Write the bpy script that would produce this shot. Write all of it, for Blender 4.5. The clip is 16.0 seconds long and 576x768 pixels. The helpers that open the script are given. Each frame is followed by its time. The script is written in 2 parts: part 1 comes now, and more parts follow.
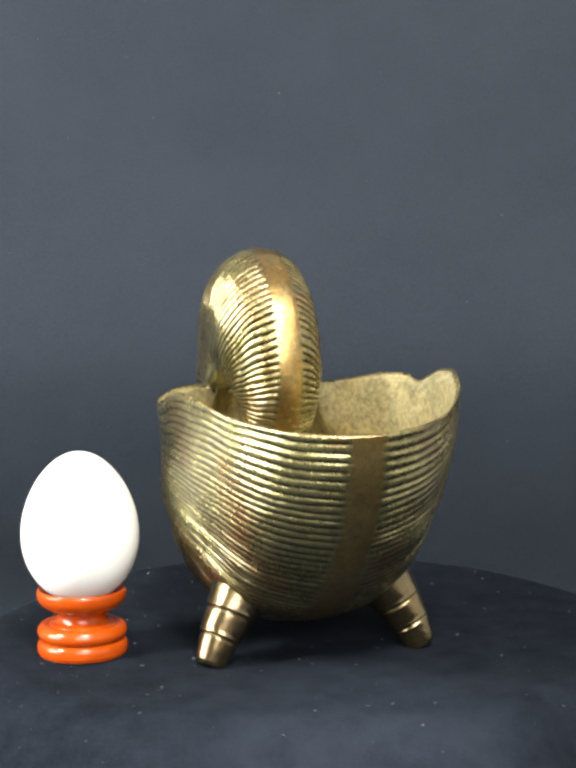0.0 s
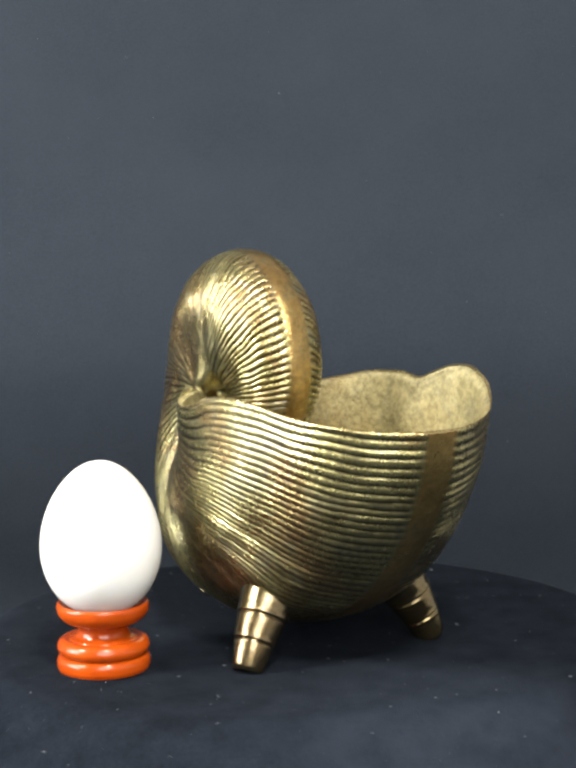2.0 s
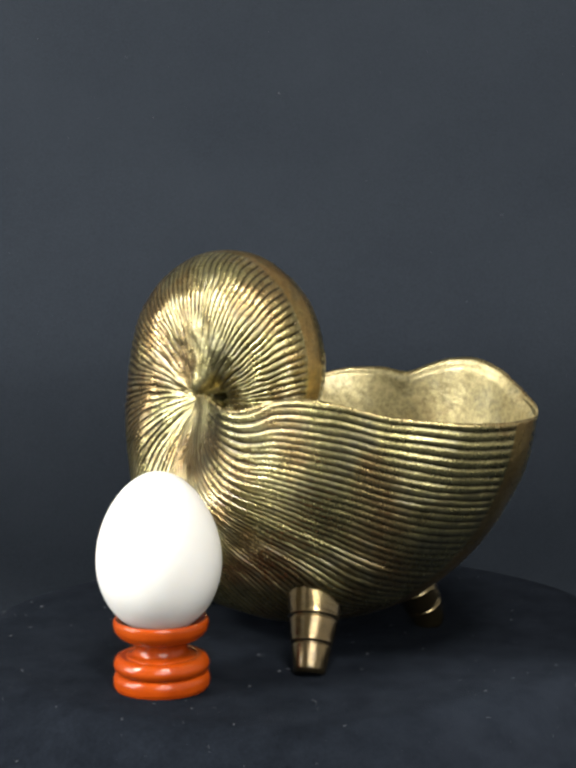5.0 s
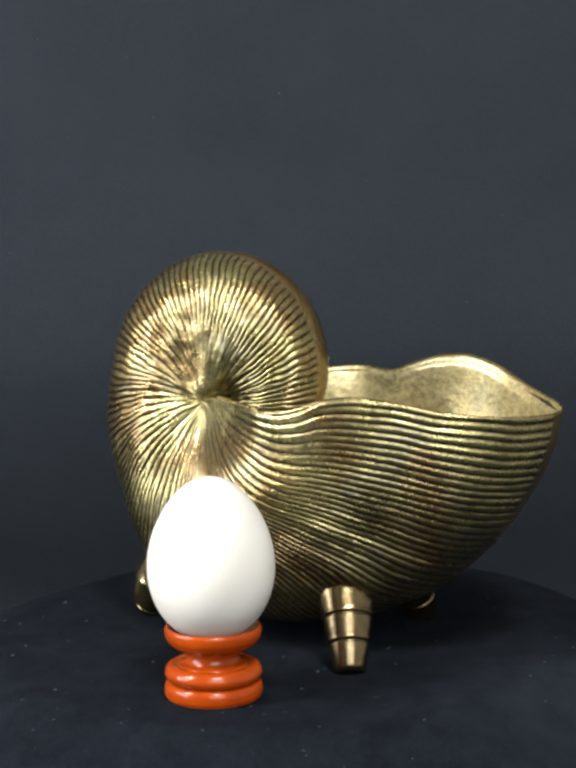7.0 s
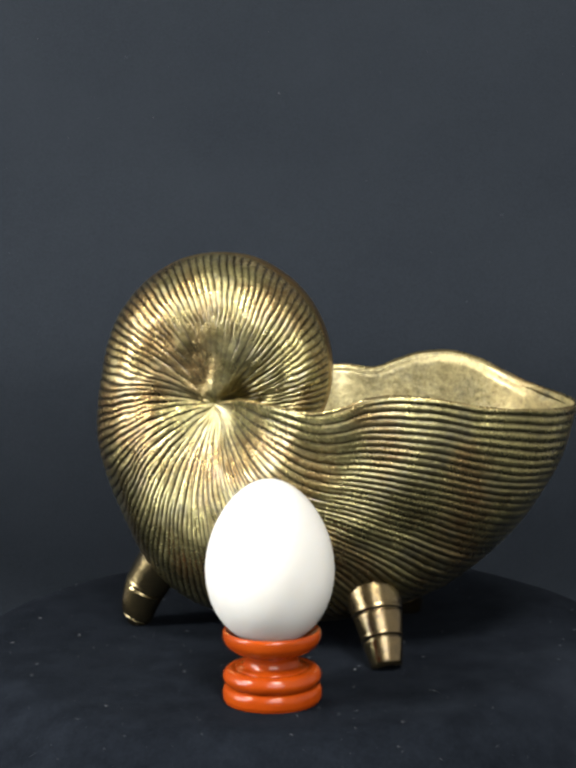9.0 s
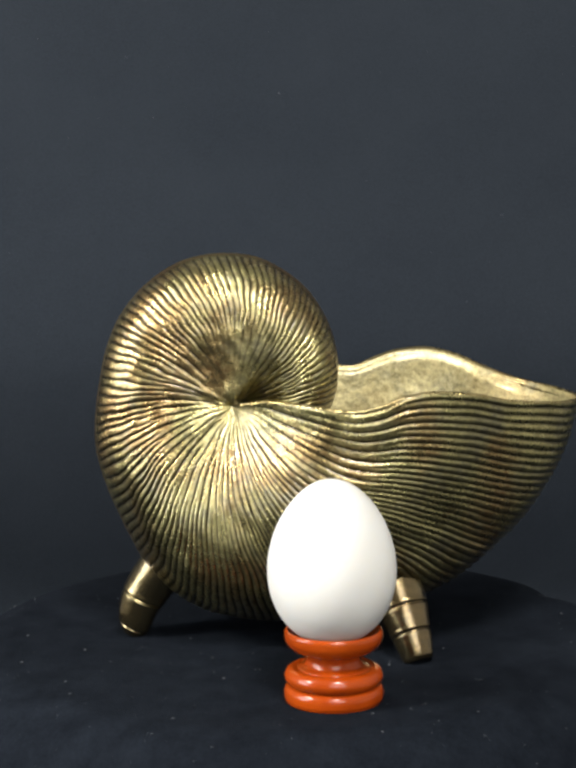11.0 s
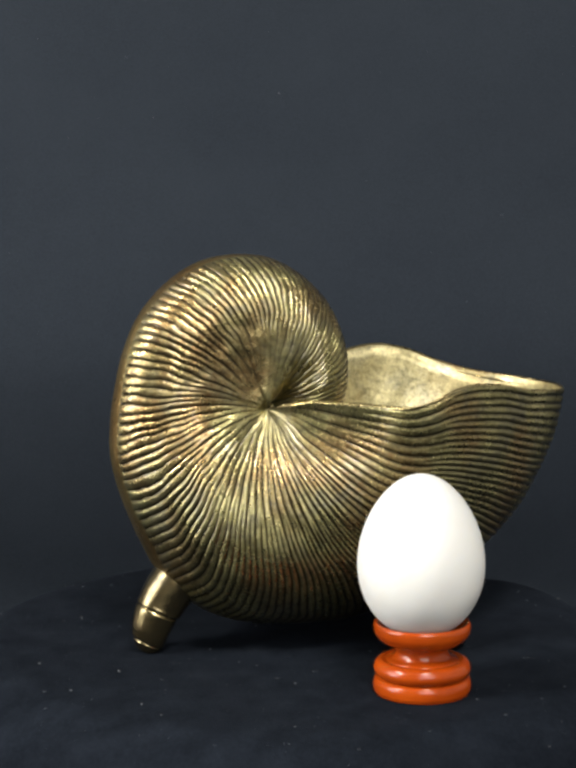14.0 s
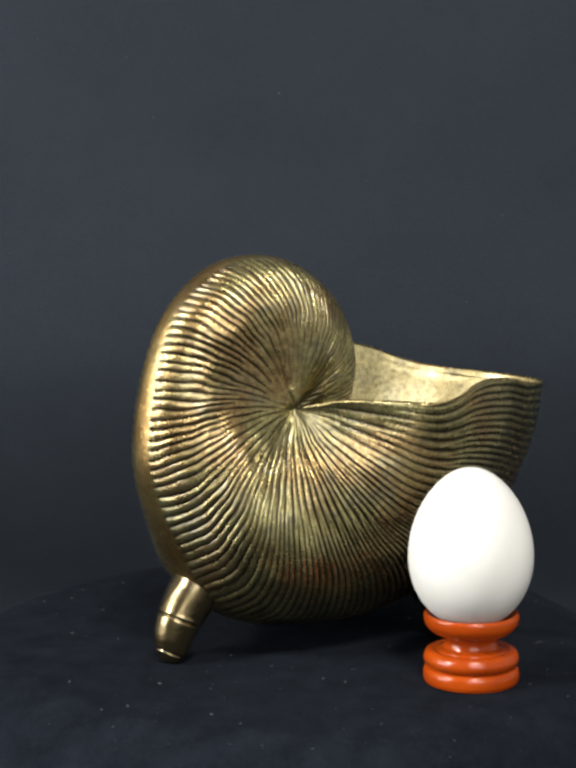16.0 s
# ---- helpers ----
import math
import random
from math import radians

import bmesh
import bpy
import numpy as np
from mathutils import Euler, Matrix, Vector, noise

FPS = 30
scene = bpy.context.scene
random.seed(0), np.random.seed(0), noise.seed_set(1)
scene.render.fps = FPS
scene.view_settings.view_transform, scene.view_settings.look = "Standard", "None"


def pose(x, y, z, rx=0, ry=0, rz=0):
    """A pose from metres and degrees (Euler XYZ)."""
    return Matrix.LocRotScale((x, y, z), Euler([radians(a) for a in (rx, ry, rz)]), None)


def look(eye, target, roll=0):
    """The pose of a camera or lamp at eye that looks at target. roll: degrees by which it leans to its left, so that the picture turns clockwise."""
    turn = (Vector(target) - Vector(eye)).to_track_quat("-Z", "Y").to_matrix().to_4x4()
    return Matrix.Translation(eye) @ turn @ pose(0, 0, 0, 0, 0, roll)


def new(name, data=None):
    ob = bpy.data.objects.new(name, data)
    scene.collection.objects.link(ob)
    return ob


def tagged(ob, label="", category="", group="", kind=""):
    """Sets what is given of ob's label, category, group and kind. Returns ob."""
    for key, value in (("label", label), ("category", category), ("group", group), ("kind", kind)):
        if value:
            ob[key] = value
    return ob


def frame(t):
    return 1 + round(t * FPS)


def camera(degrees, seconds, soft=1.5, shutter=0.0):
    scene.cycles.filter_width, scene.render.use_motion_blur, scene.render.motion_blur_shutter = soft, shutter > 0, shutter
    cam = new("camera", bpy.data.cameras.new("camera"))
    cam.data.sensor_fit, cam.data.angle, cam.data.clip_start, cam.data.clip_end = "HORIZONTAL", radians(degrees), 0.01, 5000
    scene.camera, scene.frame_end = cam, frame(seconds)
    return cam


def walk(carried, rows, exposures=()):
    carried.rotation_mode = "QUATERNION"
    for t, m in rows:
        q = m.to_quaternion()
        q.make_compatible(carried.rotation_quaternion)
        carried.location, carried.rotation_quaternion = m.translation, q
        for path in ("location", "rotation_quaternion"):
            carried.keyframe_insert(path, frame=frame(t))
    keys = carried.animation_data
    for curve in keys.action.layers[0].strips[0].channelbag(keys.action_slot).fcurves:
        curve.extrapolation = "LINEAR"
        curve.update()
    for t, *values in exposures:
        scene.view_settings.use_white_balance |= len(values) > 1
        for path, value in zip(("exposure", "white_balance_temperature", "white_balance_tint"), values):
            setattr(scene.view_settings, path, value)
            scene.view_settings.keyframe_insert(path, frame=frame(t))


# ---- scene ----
cam = camera(19.54, 16.0, soft=3.8)
EYE = Vector((0.0, -0.64942, 0.18156))
PITCH, YAW, ROLL = 7.3245, -0.5764, -0.4135
AIM = EYE + Vector((math.sin(radians(YAW)) * math.cos(radians(PITCH)), math.cos(radians(YAW)) * math.cos(radians(PITCH)), -math.sin(radians(PITCH))))
walk(cam, [(0.0, look(EYE, AIM, ROLL)), (16.0, look(EYE, AIM, ROLL))],
     exposures=[(0.0, 0.84), (1.5, 0.70), (3.5, 0.22), (7.0, -0.2), (9.0, -0.19), (12.5, -0.36), (16.0, -0.29)])

# ---- light: a dim room with lamps above and beside the table, and an added fill behind the camera ----
world = bpy.data.worlds.new("room_air")
scene.world = world
world.use_nodes = True
world.node_tree.nodes["Background"].inputs[0].default_value = (0.55, 0.6, 0.7, 1)
world.node_tree.nodes["Background"].inputs[1].default_value = 0.02


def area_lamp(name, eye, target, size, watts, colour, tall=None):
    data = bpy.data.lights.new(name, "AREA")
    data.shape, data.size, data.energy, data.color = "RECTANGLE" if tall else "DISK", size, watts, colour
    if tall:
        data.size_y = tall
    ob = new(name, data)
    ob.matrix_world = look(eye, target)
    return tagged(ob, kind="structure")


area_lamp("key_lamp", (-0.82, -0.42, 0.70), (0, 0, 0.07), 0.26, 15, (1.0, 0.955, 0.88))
area_lamp("ceiling_lamp", (0.18, -0.92, 1.20), (0, 0.0, 0.05), 0.34, 24, (1.0, 0.965, 0.91))
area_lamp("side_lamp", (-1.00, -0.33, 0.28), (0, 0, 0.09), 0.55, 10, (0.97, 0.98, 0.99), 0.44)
# unseen broad fill behind the camera, added to even out egg and brass
area_lamp("front_fill", (0.35, -2.17, 1.0), (0.35, 0, 1.0), 1.4, 39, (1.0, 0.98, 0.955), 1.1)


# ---- materials ----
def material(name):
    m = bpy.data.materials.new(name)
    m.use_nodes = True
    nt = m.node_tree
    return m, nt, nt.nodes["Principled BSDF"]


def noise_node(nt, scale, detail=6, rough=0.6, where=None):
    n = nt.nodes.new("ShaderNodeTexNoise")
    n.inputs["Scale"].default_value, n.inputs["Detail"].default_value, n.inputs["Roughness"].default_value = scale, detail, rough
    if where is None:
        where = nt.nodes.new("ShaderNodeTexCoord").outputs["Object"]
    nt.links.new(where, n.inputs["Vector"])
    return n.outputs["Fac"]


def ramp(nt, fac, stops):
    n = nt.nodes.new("ShaderNodeValToRGB")
    els = n.color_ramp.elements
    while len(els) < len(stops):
        els.new(0.5)
    for el, (at, col) in zip(els, stops):
        el.position, el.color = at, (*col, 1)
    nt.links.new(fac, n.inputs[0])
    return n.outputs[0]


def mix(nt, fac, a, b, mode="MIX"):
    n = nt.nodes.new("ShaderNodeMix")
    n.data_type, n.blend_type = "RGBA", mode
    for k, v in ((0, fac), (6, a), (7, b)):
        if hasattr(v, "is_output"):
            nt.links.new(v, n.inputs[k])
        else:
            n.inputs[k].default_value = v if k == 0 else (*v, 1)
    return n.outputs[2]


def bump(nt, height, strength, distance, normal=None):
    n = nt.nodes.new("ShaderNodeBump")
    n.inputs["Strength"].default_value, n.inputs["Distance"].default_value = strength, distance
    nt.links.new(height, n.inputs["Height"])
    if normal:
        nt.links.new(normal, n.inputs["Normal"])
    return n.outputs[0]


def brass(name, bright, dark, ruddy, dull, rough, tarnish=True, mottle=0.5, metal=0.95, coat=0.15, grain=0.4):
    """Cast brass: gold to olive, ruddy and dull oxide patches, pitted fine grain."""
    m, nt, bs = material(name)
    big = noise_node(nt, 42, 6, 0.65)
    hue = noise_node(nt, 26, 5, 0.6)
    oxide = noise_node(nt, 63, 6, 0.7)
    fine = noise_node(nt, 420, 8, 0.75)
    col = ramp(nt, big, [(0.38, dark), (0.62, bright)])
    col = mix(nt, ramp(nt, hue, [(0.47, (0, 0, 0)), (0.62, (0.9, 0.9, 0.9))]), col, ruddy)
    col = mix(nt, ramp(nt, oxide, [(0.5, (0, 0, 0)), (0.64, (0.85, 0.85, 0.85))]), col, dull)
    col = mix(nt, mottle, col, ramp(nt, fine, [(0.38, tuple(c * 0.3 for c in dark)), (0.58, bright)]))
    if tarnish:
        a = nt.nodes.new("ShaderNodeAttribute")
        a.attribute_name = "tarnish"
        col = mix(nt, a.outputs["Fac"], col, (0.03, 0.022, 0.011))
    nt.links.new(col, bs.inputs["Base Color"])
    bs.inputs["Metallic"].default_value = metal
    bs.inputs["Coat Weight"].default_value = coat
    bs.inputs["Coat Roughness"].default_value = 0.1
    r = mix(nt, 0.5, ramp(nt, fine, [(0.3, (rough + 0.14,) * 3), (0.7, (rough - 0.05,) * 3)]), ramp(nt, oxide, [(0.45, (rough,) * 3), (0.7, (rough + 0.2,) * 3)]))
    nt.links.new(r, bs.inputs["Roughness"])
    nt.links.new(bump(nt, fine, grain, 0.0006, bump(nt, noise_node(nt, 130, 5), grain, 0.0014)), bs.inputs["Normal"])
    return m


BRASS = brass("aged_brass", (0.47, 0.425, 0.19), (0.145, 0.13, 0.054), (0.27, 0.145, 0.058), (0.135, 0.128, 0.1), 0.25, mottle=0.36, metal=0.96, coat=0.4, grain=0.3)
BRASS_KEEL = brass("polished_brass_band", (0.40, 0.285, 0.105), (0.21, 0.15, 0.053), (0.34, 0.19, 0.065), (0.18, 0.15, 0.08), 0.27, False, 0.35, grain=0.3)
BRASS_IN = brass("mottled_brass_inside", (0.60, 0.52, 0.27), (0.25, 0.215, 0.095), (0.40, 0.29, 0.12), (0.22, 0.215, 0.15), 0.3, False, 0.5, 0.6, 0.35, grain=0.35)
BRASS_LIP = brass("worn_bright_rim", (0.56, 0.46, 0.22), (0.36, 0.29, 0.12), (0.38, 0.24, 0.10), (0.25, 0.22, 0.13), 0.24, False, 0.3)
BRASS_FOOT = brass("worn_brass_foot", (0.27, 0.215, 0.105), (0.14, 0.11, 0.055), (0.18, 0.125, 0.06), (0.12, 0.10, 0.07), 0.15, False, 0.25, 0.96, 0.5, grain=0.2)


def egg_shell():
    m, nt, bs = material("white_eggshell")
    fine = noise_node(nt, 900, 4)
    nt.links.new(ramp(nt, noise_node(nt, 40), [(0.3, (0.62, 0.617, 0.588)), (0.7, (0.66, 0.657, 0.632))]), bs.inputs["Base Color"])
    bs.inputs["Roughness"].default_value = 0.55
    bs.inputs["Subsurface Weight"].default_value = 0.4
    bs.inputs["Subsurface Radius"].default_value = (0.012, 0.010, 0.008)
    nt.links.new(bump(nt, fine, 0.08, 0.0003), bs.inputs["Normal"])
    return m


def lacquer():
    m, nt, bs = material("orange_lacquered_wood")
    nt.links.new(ramp(nt, noise_node(nt, 60), [(0.3, (0.25, 0.031, 0.002)), (0.7, (0.34, 0.051, 0.003))]), bs.inputs["Base Color"])
    bs.inputs["Roughness"].default_value = 0.2
    bs.inputs["Specular IOR Level"].default_value = 0.35
    bs.inputs["Coat Weight"].default_value = 0.05
    bs.inputs["Coat Roughness"].default_value = 0.12
    nt.links.new(bump(nt, noise_node(nt, 180, 3), 0.15, 0.0006), bs.inputs["Normal"])
    return m


def cloth(name, light, dark, weave, worn, lit_patch=None):
    m, nt, bs = material(name)
    co = nt.nodes.new("ShaderNodeTexCoord").outputs["Object"]
    col = ramp(nt, noise_node(nt, 9, 6, 0.6, co), [(0.3, dark), (0.7, light)])
    fuzz = noise_node(nt, 700, 6, 0.7, co)
    nap = noise_node(nt, 75, 8, 0.72, co)
    col = mix(nt, worn, col, ramp(nt, nap, [(0.36, tuple(c * 0.55 for c in dark)), (0.66, tuple(c * 1.25 for c in light))]))
    col = mix(nt, 0.25, col, ramp(nt, fuzz, [(0.35, tuple(c * 0.5 for c in dark)), (0.75, tuple(c * 1.5 for c in light))]))
    if lit_patch:
        # paler patch painted in for brighter light on the cloth's front: place and radius
        d = nt.nodes.new("ShaderNodeVectorMath")
        d.operation = "DISTANCE"
        nt.links.new(co, d.inputs[0])
        d.inputs[1].default_value = (lit_patch[0], lit_patch[1], 0)
        near = ramp(nt, d.outputs["Value"], [(lit_patch[2] * 0.35, (0.8, 0.8, 0.8)), (lit_patch[2], (0, 0, 0))])
        near = mix(nt, 1.0, near, ramp(nt, nap, [(0.3, (0.5, 0.5, 0.5)), (0.65, (1, 1, 1))]), "MULTIPLY")
        col = mix(nt, near, col, tuple(c * 1.7 for c in light))
    nt.links.new(col, bs.inputs["Base Color"])
    bs.inputs["Roughness"].default_value = 0.95
    bs.inputs["Specular IOR Level"].default_value = 0.02
    nt.links.new(bump(nt, fuzz, 0.5, weave, bump(nt, noise_node(nt, 30, 4, 0.5, co), 0.4, 0.004)), bs.inputs["Normal"])
    return m


CLOTH = cloth("navy_black_cloth", (0.0102, 0.0128, 0.0176), (0.0041, 0.0055, 0.0083), 0.0008, 0.5, lit_patch=(0.02, -0.15, 0.10))
BACKCLOTH = cloth("charcoal_backdrop_cloth", (0.0222, 0.0272, 0.0346), (0.0178, 0.0220, 0.0285), 0.0012, 0.08)
EGG, LACQUER = egg_shell(), lacquer()


def plain(name, colour, rough):
    m, nt, bs = material(name)
    nt.links.new(ramp(nt, noise_node(nt, 3), [(0.3, tuple(c * 0.92 for c in colour)), (0.7, colour)]), bs.inputs["Base Color"])
    bs.inputs["Roughness"].default_value = rough
    return m


PAINT, LINT = plain("matt_room_paint", (0.58, 0.57, 0.54), 0.8), plain("pale_lint", (0.068, 0.075, 0.084), 0.9)
BOARD = plain("painted_turntable_board", (0.12, 0.12, 0.12), 0.6)


# ---- mesh helpers ----
def link_mesh(name, verts, faces, mats, parent=None, label="", smooth=True, slots=None):
    me = bpy.data.meshes.new(name)
    me.from_pydata([tuple(map(float, v)) for v in verts], [], [tuple(map(int, f)) for f in faces])
    for mt in mats:
        me.materials.append(mt)
    if slots is not None:
        me.polygons.foreach_set("material_index", np.asarray(slots, dtype=np.int32))
    if smooth:
        me.polygons.foreach_set("use_smooth", np.ones(len(me.polygons), dtype=bool))
    me.update()
    ob = new(name, me)
    ob.parent = parent
    return tagged(ob, label)


def grid_faces(rows, cols, base=0, flip=False, wrap=False):
    i, j = np.meshgrid(np.arange(rows - 1), np.arange(cols if wrap else cols - 1), indexing="ij")
    a, b = i * cols + j, i * cols + (j + 1) % cols
    f = np.stack([a, b, b + cols, a + cols], -1).reshape(-1, 4) + base
    return f[:, ::-1] if flip else f


def lathe(name, profile, mat, parent=None, label="", steps=72):
    """A turned body about the z axis from (radius, height) pairs in metres; ends on the axis are closed."""
    prof = np.array(profile)
    a = np.linspace(0, 2 * math.pi, steps, endpoint=False)
    v = np.stack([prof[:, :1] * np.cos(a), prof[:, :1] * np.sin(a), np.repeat(prof[:, 1:], steps, 1)], -1).reshape(-1, 3)
    ob = link_mesh(name, v, grid_faces(len(prof), steps, wrap=True), [mat], parent, label)
    bm = bmesh.new()
    bm.from_mesh(ob.data)
    bmesh.ops.remove_doubles(bm, verts=bm.verts, dist=1e-6)
    bmesh.ops.recalc_face_normals(bm, faces=bm.faces)
    bm.to_mesh(ob.data)
    bm.free()
    return ob


def rounded(points, n=10):
    """A smooth curve through (radius, height) points, in millimetres, as metres."""
    p = np.array(points, float) / 1000
    p = np.vstack([2 * p[0] - p[1], p, 2 * p[-1] - p[-2]])
    out = []
    for k in range(1, len(p) - 2):
        for t in np.linspace(0, 1, n, endpoint=False):
            out.append(0.5 * (2 * p[k] + (p[k + 1] - p[k - 1]) * t + (2 * p[k - 1] - 5 * p[k] + 4 * p[k + 1] - p[k + 2]) * t * t
                              + (3 * p[k] - p[k - 1] - 3 * p[k + 1] + p[k + 2]) * t ** 3))
    out = np.array(out + [p[-2]])
    out[:, 0] = np.maximum(out[:, 0], 0)
    return out


# ---- setting: room, table, backdrop ----
def room():
    x0, x1, y0, y1, z0, z1, th = -1.6, 1.6, -2.2, 1.0, -0.85, 2.4, 0.1
    # unseen walls that bounce light; the south one is open for the added fill
    for name, lo, hi in (("wall_west", (x0 - th, y0, z0), (x0, y1, z1)), ("wall_east", (x1, y0, z0), (x1 + th, y1, z1)),
                         ("wall_south_1", (x0 - th, y0 - th, z0), (-0.35, y0, z1)), ("wall_south_2", (1.05, y0 - th, z0), (x1 + th, y0, z1)),
                         ("wall_south_3", (-0.35, y0 - th, z0), (1.05, y0, 0.45)), ("wall_south_4", (-0.35, y0 - th, 1.55), (1.05, y0, z1)),
                         ("wall_north", (x0 - th, y1, z0), (x1 + th, y1 + th, z1)),
                         ("floor", (x0 - th, y0 - th, z0 - th), (x1 + th, y1 + th, z0)), ("ceiling", (x0 - th, y0 - th, z1), (x1 + th, y1 + th, z1 + th))):
        bm = bmesh.new()
        bmesh.ops.create_cube(bm, size=1)
        for v in bm.verts:
            v.co = Vector([(a + b) / 2 + c * (b - a) for a, b, c in zip(lo, hi, v.co)])
        me = bpy.data.meshes.new(name)
        bm.to_mesh(me)
        bm.free()
        me.materials.append(PAINT)
        tagged(new(name, me), kind="structure", label="plain matt painted " + name.split("_")[0] + " of the dim room")


def backdrop_depth(x, z):
    return 0.38 + 0.5 * max(0, z - 0.06) ** 1.2 + 0.9 * max(0, 0.09 - z) ** 1.6 + noise.noise(Vector((x * 2.2, z * 0.9, 3.1))) * 0.010 * min(1, max(0, z + 0.1) * 3)


def backdrop():
    """A sheet of dark cloth that lies on the support, sweeps up behind the table and hangs from above."""
    path = [(-1.0 + 0.1 * k, -0.16) for k in range(14)]
    path += [(0.41 + 0.04 * math.sin(a), -0.12 - 0.04 * math.cos(a)) for a in np.linspace(0, math.pi / 2, 10)]
    path += [(None, -0.09 + 0.02 * k) for k in range(60)]
    xs = np.linspace(-0.75, 0.75, 101)
    v = []
    for y, z in path:
        for x in xs:
            v.append((x, backdrop_depth(x, z) if y is None else y, z))
    ob = link_mesh("backdrop", v, grid_faces(len(path), len(xs)), [BACKCLOTH])
    m = ob.modifiers.new("thick", "SOLIDIFY")
    m.thickness, m.offset = 0.002, -1
    return tagged(ob, "charcoal cloth hung as a seamless backdrop", kind="structure")


def cloth_edge(x, y):
    """The radius at which the cloth begins to fall; it is drawn tighter along one stretch of the edge."""
    a = math.degrees(math.atan2(y, x))
    return 0.119 - 0.014 * math.exp(-((a + 92) / 40) ** 2) - 0.008 * math.exp(-((a + 46) / 7) ** 2) + 0.003 * noise.noise(Vector((x * 12, y * 12, 0.7)))


def cloth_height(x, y):
    """The cloth lies flat, then sags softly over the rounded edge of the turntable."""
    p, r = Vector((x, y, 0)), math.hypot(x, y)
    edge = min(1, max(0, (r - 0.08) / 0.04))
    return 0.0006 * noise.noise(p * 26) * min(1, max(0, (r - 0.05) / 0.04)) + edge * 0.0014 * noise.noise(p * 14 + Vector((5, 1, 2))) - 19 * max(0, r - cloth_edge(x, y)) ** 2


def table_cloth():
    """Dark cloth over a round turntable; flat on top, falling in soft folds over the edge."""
    na, R = 240, 0.150
    rad = list(np.linspace(0.0005, R, 56))
    v = []
    for r in rad:
        for k in range(na):
            a = 2 * math.pi * k / na
            v.append((r * math.cos(a), r * math.sin(a), cloth_height(r * math.cos(a), r * math.sin(a))))
    drop = np.linspace(0, 1, 26)[1:]
    for d in drop:
        for k in range(na):
            a = 2 * math.pi * k / na
            fold = math.sin(a * 8 + 2.6 * noise.noise(Vector((math.cos(a) * 1.4, math.sin(a) * 1.4, 0.3)))) * 0.7 + noise.noise(Vector((math.cos(a) * 3, math.sin(a) * 3, 1))) * 0.9
            turn = min(1, d / 0.25)
            out = 0.007 * math.sin(turn * math.pi / 2) + min(1, d * 2.2) * (-0.004 + 0.015 * fold)
            z = cloth_height(R * math.cos(a), R * math.sin(a)) - 0.012 * (1 - math.cos(turn * math.pi / 2)) - 0.125 * max(0, d - 0.08)
            v.append(((R + out) * math.cos(a), (R + out) * math.sin(a), z))
    ob = link_mesh("tablecloth", v, grid_faces(len(rad) + len(drop), na, flip=True, wrap=True), [CLOTH])
    m = ob.modifiers.new("thick", "SOLIDIFY")
    m.thickness, m.offset = 0.0012, -1
    return tagged(ob, "dark navy cloth draped over a round turntable, flecked with lint", "cloth")


def lint(name, spots, parent=None, label=""):
    """Short bent fibres and crumbs lying on a surface; spots: (place, normal, length)."""
    v, f = [], []
    g = random.Random(8)
    for place, normal, size in spots:
        z = Vector(normal).normalized()
        x = z.orthogonal().normalized()
        x.rotate(Matrix.Rotation(g.uniform(0, 6.28), 3, z))
        y = z.cross(x)
        wide = size * g.choice((0.7, 0.4, 0.2, 0.15))
        base = len(v)
        bend = g.uniform(-0.4, 0.4) * size
        for k in range(4):
            t = k / 3 - 0.5
            w = wide * (0.5 if 0 < k < 3 else 0.2)
            mid = Vector(place) + x * (t * size) + y * (bend * (t * t)) + z * 0.0001
            v += [mid - y * w, mid + z * (0.4 * w + 0.0001), mid + y * w]
        for k in range(3):
            b = base + 3 * k
            f += [(b, b + 1, b + 4, b + 3), (b + 1, b + 2, b + 5, b + 4)]
    return tagged(link_mesh(name, v, f, [LINT], parent, label), kind="stuff")


def backdrop_lint(parent):
    g = random.Random(5)
    spots = [(0.040, 0.174, 0.0014), (-0.0155, 0.230, 0.0013), (-0.096, 0.215, 0.0011), (-0.185, 0.131, 0.0011), (0.125, 0.152, 0.001)]
    spots += [(g.uniform(-0.19, 0.18), g.uniform(0.0, 0.27), g.uniform(0.0004, 0.0009)) for _ in range(46)]
    lint("backdrop_lint", [((x, backdrop_depth(x, z) - 0.0004, z), (0, -1, 0.1), size) for x, z, size in spots], parent, "pale specks of lint")


def cloth_lint(parent):
    g = random.Random(21)
    spots = []
    for _ in range(700):
        a, r = g.uniform(0, 6.28), 0.147 * math.sqrt(g.random())
        spots.append(((r * math.cos(a), r * math.sin(a), cloth_height(r * math.cos(a), r * math.sin(a)) + 0.0001), (0, 0, 1), g.choice((0.0002, 0.0002, 0.0002, 0.0003, 0.0003, 0.0005, 0.0012)) * g.uniform(0.7, 1.2)))
    lint("lint", spots, parent, "pale specks of lint")


def turntable():
    ob = new("turntable")
    lathe("platter", rounded([(0, -3), (60, -3), (92, -3), (96, -4.5), (97, -10), (96, -15), (60, -16), (0, -16)], 4), BOARD, ob)
    lathe("pedestal", rounded([(0, -16), (60, -16.5), (62, -30), (62, -120), (75, -150), (78, -157), (0, -158)], 4), BOARD, ob)
    return tagged(ob, "round dark turntable hidden under the cloth", "turntable")


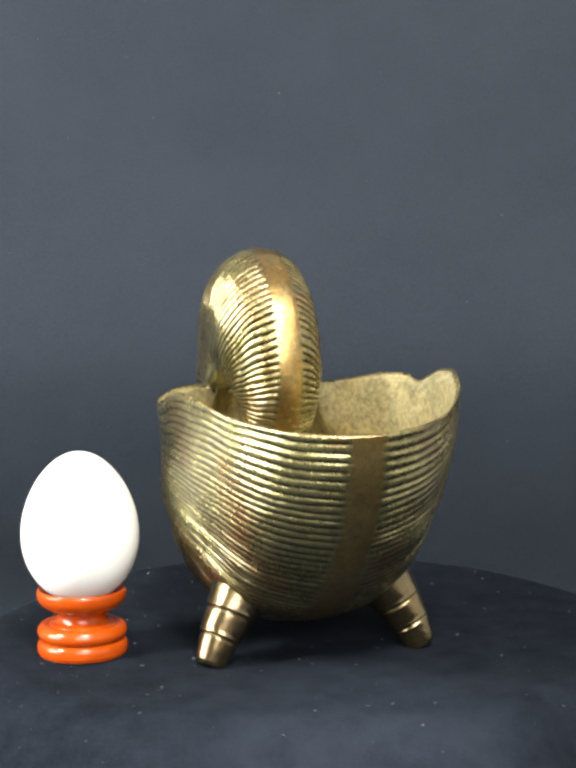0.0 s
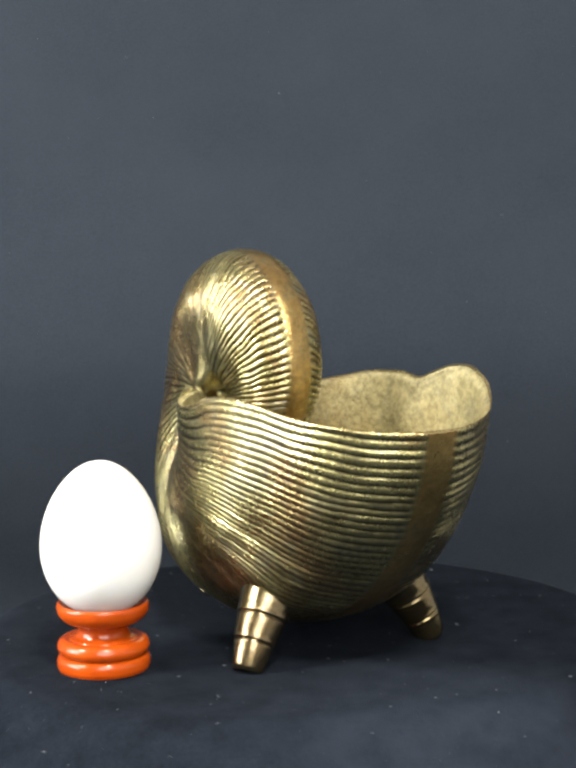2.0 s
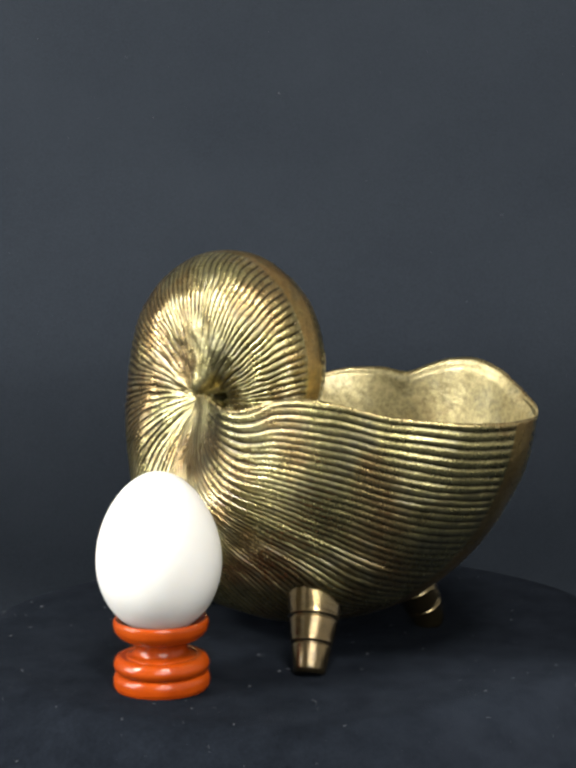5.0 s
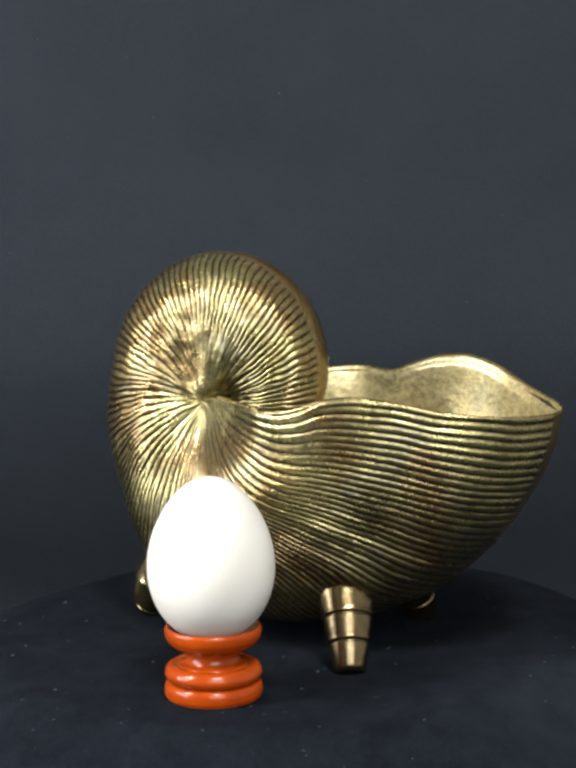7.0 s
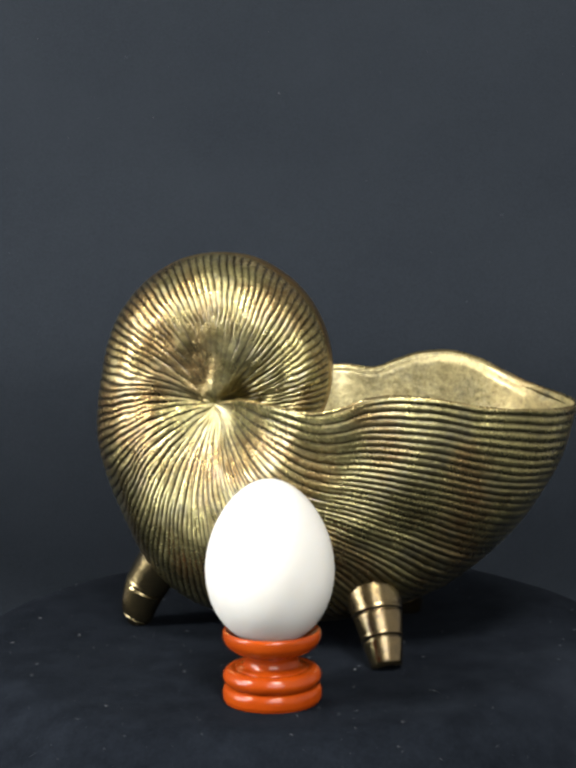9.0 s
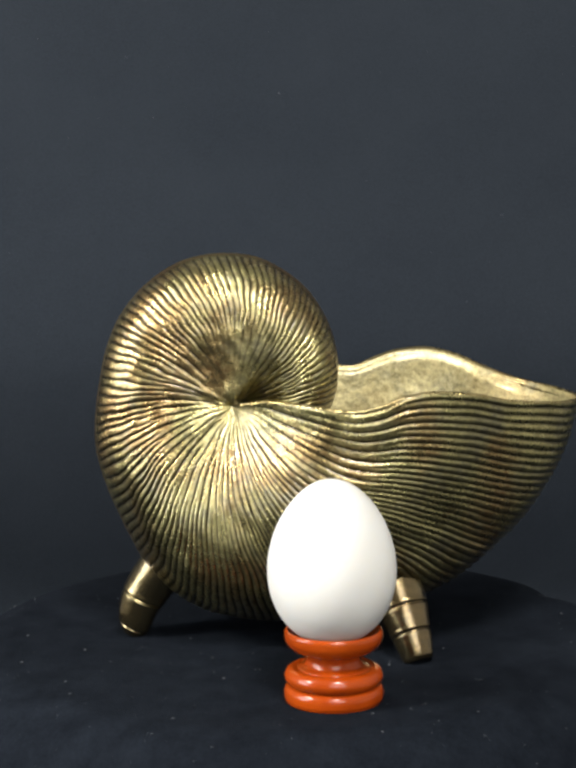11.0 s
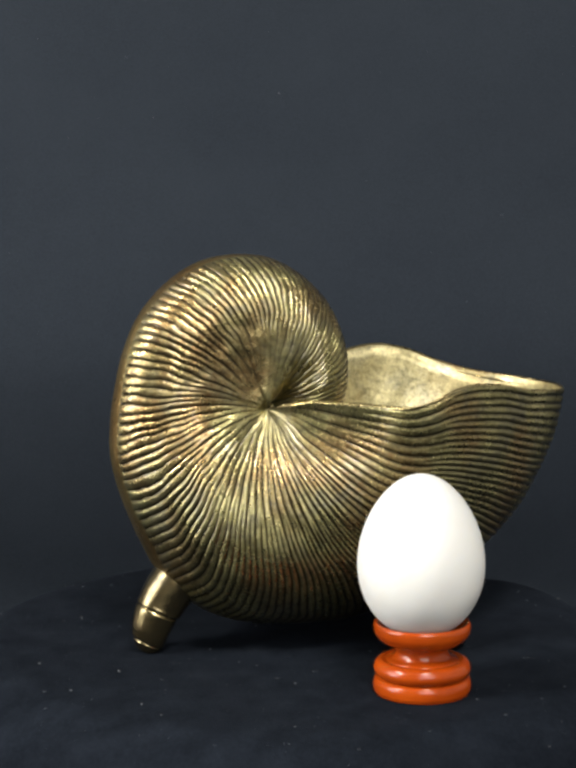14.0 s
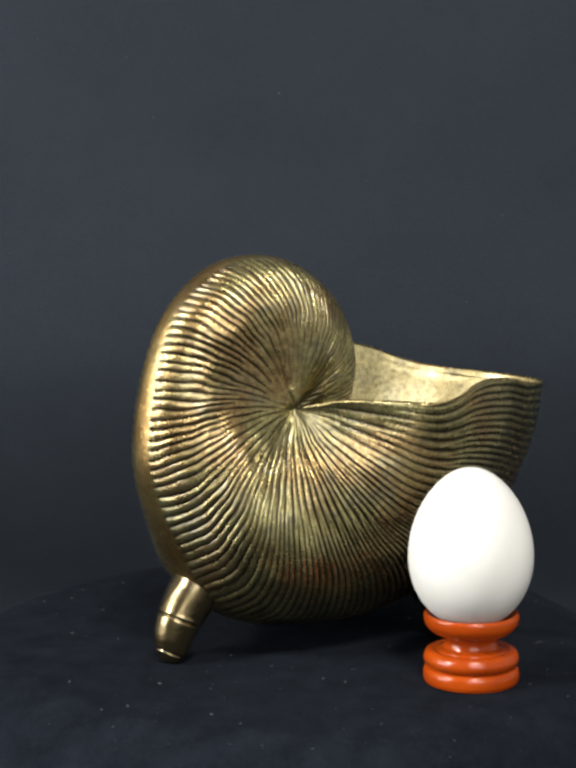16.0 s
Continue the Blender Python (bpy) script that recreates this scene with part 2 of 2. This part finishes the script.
# ---- the brass nautilus ----
HUB = np.array([-0.0315, 0.095])
OUTLINE = [(0, 136.4), (8.7, 133), (15, 129.2), (21.8, 125.2), (29.7, 119.8), (37.8, 114.6), (45, 109.4), (60, 99.6), (77, 90.4), (99, 82.3), (116, 72),
           (125, 65.6), (135, 60.2), (146, 56.4), (158, 53.4), (178, 49), (190, 48), (205, 48.8), (218, 50.3), (230, 51.6), (242, 53), (256, 54.4),
           (270, 54.8), (281, 54.9), (294, 53.7), (308, 51.9), (324, 49.1), (339, 46.5), (356, 43.6), (380, 38.5), (415, 32)]
REACH = [0.0, 0.05, 0.12, 0.2, 0.32, 0.45, 0.6, 0.75, 0.87, 0.94, 0.98, 1.0, 1.003]
SECTIONS = [(0, [23.5, 28, 36.5, 46, 53.6, 54, 50, 42.5, 33, 24.5, 15, 6, 0]),
            (45, [23.5, 26, 30.6, 37, 45.5, 50, 48.5, 42.5, 35, 27.5, 17, 6, 0]),
            (70, [23, 24.6, 27.6, 32, 38.4, 42.6, 43.5, 40, 33, 25.5, 16, 6, 0]),
            (90, [22.4, 23.6, 25.8, 29, 33.2, 36.4, 37.6, 36, 30.5, 23.5, 14.5, 6, 0]),
            (135, [21, 22, 23.4, 25, 26.6, 27.2, 26.4, 23.6, 18.6, 13.4, 8.3, 3.5, 0]),
            (180, [20, 20.8, 21.4, 21.8, 21.9, 21.2, 19.7, 17.2, 13.7, 10, 6.2, 2.4, 0]),
            (240, [19.4, 20.4, 21, 21.4, 21.5, 21, 19.8, 17.2, 13.6, 9.8, 5.9, 2.2, 0]),
            (290, [18, 19.2, 20, 20.8, 21.4, 21.2, 20.2, 17.6, 13.8, 9.8, 5.8, 2.2, 0]),
            (325, [16, 17.5, 17.2, 17.6, 18.6, 19, 18.4, 16.4, 13.0, 9.4, 5.7, 2.2, 0]),
            (350, [15, 17, 15.2, 15, 16, 17, 17.2, 15.6, 12.6, 9.2, 5.6, 2.2, 0]),
            (415, [15, 16, 13, 11, 11, 12, 12.5, 12, 10, 7.6, 4.8, 2, 0])]
# half-width of the smooth keel, and the angle by which the ribs lag behind towards the hub
KEEL = [(0, 6.6), (35, 7), (60, 6.6), (85, 8), (110, 8), (140, 6), (180, 4.8), (415, 4.6)]
LAG = [(0, 0), (18, 16), (40, 25), (70, 18), (100, 15), (150, 21), (180, 10), (205, 0), (265, 0), (292, 9), (322, 17), (352, 12), (385, 0), (415, 0)]
# how the far side of the mouth is drawn in or flared, along its rim
FLARE = [(0, 0), (0.2, -0.03), (0.32, -0.08), (0.39, -0.095), (0.46, -0.08), (0.54, -0.04), (0.6, 0), (0.67, 0.02), (0.74, 0.05), (0.8, 0.04), (0.87, 0.02), (0.94, -0.06), (1.003, -0.1)]
RIM_NEAR = [(0, 1.2), (15, 2.6), (28, 2), (46, 0.4), (56, 2.2), (66, 5.6), (76, 6.7), (88, 5.4), (105, 1.8), (122, -0.2), (136, -1.5)]
RIM_FAR = [(0, 1.2), (14, 3), (26, 5.6), (40, 6), (52, 4.8), (62, 8), (73, 11.3), (84, 12.2), (95, 10), (107, 5), (119, 1), (136, -1.5)]


def hermite(xs, ys, x):
    """A smooth curve through (xs, ys) that does not overshoot."""
    xs, ys = np.array(xs, float), np.array(ys, float)
    h = np.diff(xs)
    d = np.diff(ys, axis=0) / (h if ys.ndim == 1 else h[:, None])
    m = np.zeros_like(ys)
    m[0], m[-1] = d[0], d[-1]
    m[1:-1] = np.where(d[:-1] * d[1:] > 0, 2 * d[:-1] * d[1:] / (d[:-1] + d[1:] + 1e-12), 0)
    k = np.clip(np.searchsorted(xs, x) - 1, 0, len(xs) - 2)
    t = (x - xs[k]) / h[k]
    hk = h[k]
    if ys.ndim > 1:
        t, hk = t[:, None], hk[:, None]
    return (2 * t ** 3 - 3 * t ** 2 + 1) * ys[k] + (t ** 3 - 2 * t ** 2 + t) * hk * m[k] + (3 * t ** 2 - 2 * t ** 3) * ys[k + 1] + (t ** 3 - t ** 2) * hk * m[k + 1]


def wobble(x, y, seed, octaves=((1.0, 1.0), (2.3, 0.5), (4.7, 0.3))):
    """A smooth pseudo-random field on arrays."""
    g = np.random.RandomState(seed)
    out = 0
    for k, amp in octaves:
        for _ in range(3):
            a, b, c = g.uniform(-1, 1), g.uniform(-1, 1), g.uniform(0, 6.28)
            out = out + amp * np.sin(k * (a * x + b * y) * 2 + c)
    return out / 3


def nautilus_surface():
    """Both flanks of the coil as one grid: turns run round the coil, columns from one hub over the keel to the other."""
    nu, nv = 2000, 61
    u = np.linspace(0, 405, nu)
    R = hermite(*zip(*OUTLINE), u) / 1000
    sec = hermite([k for k, _ in SECTIONS], [w for _, w in SECTIONS], u) / 1000
    # even steps along the flank
    q = np.linspace(0, 1, nv)
    reach = np.array(REACH)
    arc = np.concatenate([[0], np.cumsum(np.hypot(np.diff(reach) * 90, np.diff(np.array(SECTIONS[1][1]))))])
    arc /= arc[-1]
    s = hermite(arc, reach, q)
    W = np.stack([hermite(arc, row, q) for row in sec])
    # rib number along the keel grows with its length
    kx, kz = R * np.cos(np.radians(u)), -R * np.sin(np.radians(u))
    length = np.concatenate([[0], np.cumsum(np.hypot(np.diff(kx), np.diff(kz)))])
    pitch = hermite([0, 90, 125, 185, 230, 415], [0.0035, 0.0035, 0.0040, 0.0035, 0.0033, 0.0031], u)
    turn = np.concatenate([[0.4], 0.4 + np.cumsum(np.diff(length) / pitch[1:])])
    keel = hermite(*zip(*KEEL), u) / 1000
    verts, ribs, tarn = [], [], []
    for side, rim in ((-1, RIM_NEAR), (1, RIM_FAR)):
        r = R[:, None] * s[None, :]
        lift = hermite(*zip(*rim), np.clip(r.ravel() * 1000, 0, 136)).reshape(r.shape) / 1000
        fade = np.exp(-np.maximum(u - 2, 0) / 42)[:, None]
        ang = -np.radians(u)[:, None] + fade * lift / np.maximum(r, 0.012)
        swirl = np.clip((u - 150) / 80, 0, 1)[:, None] * np.clip((400 - u) / 60, 0, 1)[:, None]
        ang = ang - swirl * (0.10 * (1 - s[None, :]) ** 2 + 0.48 * s[None, :] * (1 - s[None, :]))
        # on the upper whorl the ribs aim at a dimple above the hub and then drop into it
        pull = np.exp(-((u[:, None] - 262) / 48) ** 2) * np.clip(1 - s[None, :], 0, 1) ** 1.2 * np.clip(s[None, :] / 0.3, 0, 1) ** 1.5
        lag = np.radians(hermite(*zip(*LAG), u))[:, None]
        ang = ang - lag * np.clip(1 - s[None, :], 0, 1) ** 1.7 * np.clip(s[None, :] / 0.12, 0, 1)
        near_hub = np.exp(-(s[None, :] / 0.28) ** 2)
        X = HUB[0] + r * np.cos(ang) + 0.002 * pull + 0.003 * near_hub
        Z = HUB[1] + r * np.sin(ang) + 0.007 * pull - 0.001 * near_hub
        Y = side * W - 0.003 * (1 - s[None, :] ** 6) * np.exp(-((u[:, None] - 295) / 50) ** 2) + 0.0025 * np.exp(-((u[:, None] - 60) / 45) ** 2) * np.sin(math.pi * s[None, :])
        # a small dark hole beside the hub, with a worn knob over it
        Y = Y * (1 - 0.65 * np.exp(-((u[:, None] - 362) / 26) ** 2 - ((s[None, :] - 0.095) / 0.055) ** 2))
        Y = Y + side * 0.0018 * np.exp(-((u[:, None] - 235) / 45) ** 2 - ((s[None, :] - 0.07) / 0.06) ** 2)
        # the inner whorl sinks beside the hub, and its flank is dished above it
        Y = Y - side * 0.0032 * np.exp(-((u[:, None] - 332) / 26) ** 2 - ((s[None, :] - 0.16) / 0.11) ** 2)
        Y = Y - side * 0.0006 * np.exp(-((u[:, None] - 275) / 34) ** 2 - ((s[None, :] - 0.36) / 0.16) ** 2)
        if side > 0:
            Y = Y * (1 - 0.16 * np.exp(-((u[:, None] - 52) / 28) ** 2 - ((s[None, :] - 0.16) / 0.12) ** 2))
            Y = Y * (1 - 0.25 * np.exp(-((u[:, None] - 210) / 45) ** 2)) * (1 + np.exp(-(u[:, None] / 40) ** 2) * hermite(*zip(*FLARE), s)[None, :])
        n = turn[:, None] + 0.24 * wobble(u[:, None] / 9, s[None, :] * 7, 4 + side) + 0.10 * wobble(u[:, None] / 2.5, s[None, :] * 16, 24 + side) + 0.4 * wobble(u[:, None] / 40, s[None, :] * 2, 14 + side)
        # ribs join in pairs towards the hub
        gap = 3.3 * r / np.maximum(R[:, None], 1e-4)
        two = np.clip((1.75 - gap) / 0.4, 0, 1)
        four = np.clip((0.85 - gap) / 0.25, 0, 1)
        ph = np.abs(np.sin(math.pi * n)) * (1 - two) + np.abs(np.sin(math.pi * n / 2)) * (two - two * four) + np.abs(np.sin(math.pi * n / 4)) * two * four
        each = np.random.RandomState(60 + side).uniform(0.5, 1.3, 400)[np.clip(n.astype(int), 0, 399)]
        shape = (np.clip(ph, 0, 1) ** 0.45 - 0.8) * each
        pitch_here = np.clip(r / np.maximum(R[:, None], 1e-4), 0.0, 1)
        amp = 0.00105 * np.clip(pitch_here * (1.5 + two), 0.3, 1) * np.clip((W - keel[:, None]) / (0.0012 + 0.25 * np.maximum(keel[:, None] - 0.007, 0)), 0, 1)
        amp = amp * (1 + 0.25 * wobble(u[:, None] / 6, s[None, :] * 9, 30 + side))
        amp = amp * np.clip((s[None, :] - 0.03) / 0.09, 0, 1) * (1 - 0.28 * np.exp(-((u[:, None] - 190) / 45) ** 2))
        amp = amp * (1 - np.clip((u[:, None] - 165) / 40, 0, 1) * (1 - np.clip(s[None, :] / 0.5, 0.25, 1)))
        worn = np.exp(-((u[:, None] - 264) / 44) ** 2 - ((s[None, :] - 0.37) / 0.2) ** 2)
        amp = amp * (1 - 0.9 * worn)
        dent = 0.0005 * wobble(u[:, None] / 14, s[None, :] * 6, 50 + side)
        dent = dent + 0.0012 * wobble(u[:, None] / 45, s[None, :] * 3, 52 + side) * np.clip(s[None, :] * 4, 0, 1)
        P = np.stack([X, Y, Z], -1)
        verts.append(P)
        ribs.append(amp * shape + dent * np.clip(W / 0.02, 0, 1))
        stain = 0.22 * np.exp(-((u[:, None] - 75) / 55) ** 2 - ((s[None, :] - 0.22) / 0.22) ** 2) * (1 + 0.5 * wobble(u[:, None] / 12, s[None, :] * 8, 90 + side))
        tarn.append(np.clip(stain + np.clip((0.68 - ph) / 0.42, 0, 1) * np.clip(amp / 0.0003, 0, 1) * 0.84, 0, 0.88))
    P = np.concatenate([verts[0], verts[1][:, -2::-1]], 1)
    H = np.concatenate([ribs[0], ribs[1][:, -2::-1]], 1)
    T = np.concatenate([tarn[0], tarn[1][:, -2::-1]], 1)
    band = np.concatenate([W, W[:, -2::-1]], 1) < keel[:, None] + 0.0002
    du, dv = np.gradient(P, axis=0), np.gradient(P, axis=1)
    N = np.cross(du, dv)
    N /= np.linalg.norm(N, axis=-1, keepdims=True) + 1e-12
    k = nu // 6, P.shape[1] // 2
    if N[k][2] > 0:
        N = -N
    return u, P, N, H, T, band


def nautilus_body(parent):
    u, P, N, H, T, band = nautilus_surface()
    outer = P + N * H[..., None]
    nu, nv = P.shape[:2]
    keep = int(np.searchsorted(u, 215))
    step = 3
    rows = np.arange(0, keep, step)
    taper = np.clip((u[rows] / 2.0), 0.35, 1)[:, None, None]
    inner = P[rows] - N[rows] * (0.0026 * taper + (0.0004 * wobble(u[rows][:, None] / 12, np.arange(nv)[None, :] / 6.0, 77) * np.clip(1.2 - np.abs(np.arange(nv) / (nv - 1) * 2 - 1), 0, 1)[None, :] ** 2)[..., None] * (taper > 0.9))
    # the bowl's wall thickens below its rim, so its inside flares
    flank = np.exp(-((np.abs(np.arange(nv) / (nv - 1) * 2 - 1) - 0.45) / 0.28) ** 2)[None, :]
    down = np.clip((u[rows] - 1) / 36, 0, 1)[:, None]
    inner = inner - N[rows] * (0.0075 * flank * down * down * (3 - 2 * down))[..., None]
    # rounded lip between the two skins
    lip = (outer[0] + inner[0]) / 2
    out_dir = outer[0] - outer[3]
    out_dir /= np.linalg.norm(out_dir, axis=-1, keepdims=True) + 1e-12
    lip = lip + out_dir * 0.0009
    f_out = grid_faces(nu, nv)
    bandf = (band[:-1, :-1] & band[1:, 1:]).reshape(-1)
    ob = link_mesh("shell_body", outer.reshape(-1, 3), f_out, [BRASS, BRASS_KEEL], parent, "ribbed coiled body of aged brass with a smooth keel", slots=np.where(bandf, 1, 0))
    at = ob.data.attributes.new("tarnish", "FLOAT", "POINT")
    at.data.foreach_set("value", T.reshape(-1).astype(np.float32))
    link_mesh("inner_wall", inner.reshape(-1, 3), grid_faces(len(rows), nv, flip=True), [BRASS_IN], parent, "rough mottled brass inside of the bowl")
    link_mesh("rim", np.concatenate([outer[0], lip, inner[0]]), grid_faces(3, nv, flip=True), [BRASS_LIP], parent, "thin wavy worn brass rim")
    # stoppers that close the coil at the hubs and at its inner end
    for cols in (0, nv - 1):
        ring = outer[::12, cols]
        c = ring.mean(0)
        link_mesh("hub_plug", np.concatenate([ring, [c]]), [(a, a + 1, len(ring)) for a in range(len(ring) - 1)], [BRASS_KEEL], parent, "smooth worn hub of the coil")
    end = outer[-1]
    link_mesh("coil_end", np.concatenate([end, [end.mean(0)]]), [(a, a + 1, nv) for a in range(nv - 1)], [BRASS_IN], parent)
    return ob


def foot(parent, top, tip, r_top, r_tip, grooves, claw=False):
    """A tapered, slightly bent leg with incised rings, from top to tip."""
    top, tip = Vector(top), Vector(tip)
    steps, n = 90, 40
    axis = (tip - top).normalized()
    side = axis.cross(Vector((0, 0, 1))).normalized()
    fwd = axis.cross(side).normalized()
    v = []
    out = Vector((tip.x - top.x, tip.y - top.y, 0)).normalized()
    for k in range(steps + 1):
        t = k / steps
        c = top.lerp(tip, t) + out * (0.003 * math.sin(math.pi * t) if claw else 0.0012 * math.sin(math.pi * t))
        r = r_top + (r_tip - r_top) * t
        for g in grooves:
            r -= 0.0009 * math.exp(-((t - g) / 0.011) ** 2)
            r += 0.0002 * math.exp(-((t - g + 0.03) / 0.02) ** 2)
        if claw:
            r *= math.sqrt(max(0.02, 1 - max(0, (t - 0.7) / 0.3) ** 2.4 * 0.8))
        elif t > 0.95:
            r *= 1 - 0.12 * ((t - 0.95) / 0.05) ** 2
        for j in range(n):
            a = 2 * math.pi * j / n
            q = r * (1 + 0.016 * noise.noise(Vector((math.cos(a) * 1.5, math.sin(a) * 1.5, t * 5 + top.y * 60))))
            p = c + side * (q * math.cos(a)) + fwd * (q * math.sin(a))
            v.append((p.x, p.y, max(p.z, 0.0)))
    f = [tuple(x) for x in grid_faces(steps + 1, n, wrap=True)]
    f.append(tuple(range(steps * n, steps * n + n)))
    f.append(tuple(range(n - 1, -1, -1)))
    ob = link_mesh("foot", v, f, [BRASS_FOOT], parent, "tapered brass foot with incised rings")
    bm = bmesh.new()
    bm.from_mesh(ob.data)
    bmesh.ops.recalc_face_normals(bm, faces=bm.faces)
    bm.to_mesh(ob.data)
    bm.free()
    return ob


def nautilus():
    ob = new("nautilus_bowl")
    nautilus_body(ob)
    foot(ob, (0.0312, -0.0250, 0.0275), (0.0397, -0.0405, 0.0), 0.0114, 0.0057, (0.36, 0.66))
    foot(ob, (0.0320, 0.0285, 0.0275), (0.0365, 0.0440, 0.0), 0.0112, 0.0057, (0.36, 0.66))
    foot(ob, (-0.0545, 0.0015, 0.029), (-0.0690, 0.0025, 0.0), 0.0106, 0.0062, (0.46, 0.87), claw=True)
    return tagged(ob, "aged brass nautilus shell bowl on three ringed feet, on dark cloth", "bowl")


# ---- egg on its stand ----
def egg_stand():
    ob = new("egg_stand")
    lathe("base_ring", rounded([(0, 0), (14.8, 0), (16.8, 0.6), (17.2, 2.4), (16.9, 4.4), (15.8, 5.6), (13, 6.0), (0, 6.0)], 6), LACQUER, ob)
    lathe("middle_ring", rounded([(0, 5.9), (13.4, 5.9), (15.8, 6.3), (16.9, 7.8), (16.9, 9.4), (16.0, 11.0), (14.4, 11.7), (12.6, 11.6), (11, 12.0), (0, 12.0)], 6), LACQUER, ob)
    lathe("neck", rounded([(0, 11.6), (11.8, 11.6), (10.2, 12.6), (9.4, 14.2), (9.4, 15.8), (10.2, 17.2), (12, 18.2), (0, 18.2)], 6), LACQUER, ob)
    lathe("cup", rounded([(0, 16.6), (9.9, 16.8), (12.8, 17.6), (15.2, 19.0), (16.6, 21.0), (17.0, 23.0), (16.8, 24.4), (16.1, 25.0), (15.4, 24.6), (14.2, 23.4), (10, 20.6), (0, 19.2)], 6), LACQUER, ob)
    return tagged(ob, "glossy orange turned wooden egg stand on dark cloth", "egg stand")


def egg():
    prof = []
    H, Wd = 0.0575, 0.0218
    for k in range(65):
        a = math.pi * k / 64
        z = -math.cos(a)
        r = Wd * math.sin(a) * (1 - 0.105 * z - 0.03 * z * z + 0.012) 
        prof.append((max(r, 0), H / 2 * (1 + z)))
    ob = lathe("egg", prof, EGG, steps=96)
    return tagged(ob, "smooth white hen's egg sitting upright in the orange stand", "egg")


room()
backdrop_lint(backdrop())
CLOTH_THING, TABLE = table_cloth(), turntable()
cloth_lint(CLOTH_THING)
SHELL, STAND, EGG_THING = nautilus(), egg_stand(), egg()


# ---- the turntable carries everything round ----
def turned(t):
    return math.degrees(0.12005908 * t + 0.02882122 * (t / 16) * (1 - t / 16) + 0.00868725 * math.sin(2 * math.pi * t / 16))


def motions():
    times = [0.5 * k for k in range(33)]
    n = Vector((math.sin(radians(73.1)), math.cos(radians(73.1)), 0)) * -0.0089
    for ob, start in ((CLOTH_THING, pose(0, 0, 0)), (TABLE, pose(0, 0, 0)), (SHELL, pose(n.x, n.y, 0, 0, 0, -73.1)),
                      (STAND, pose(-0.085, -0.0316, 0.0)), (EGG_THING, pose(-0.0851, -0.0311, 0.0195))):
        walk(ob, [(t, pose(0, 0, 0, 0, 0, turned(t)) @ start) for t in times])


motions()
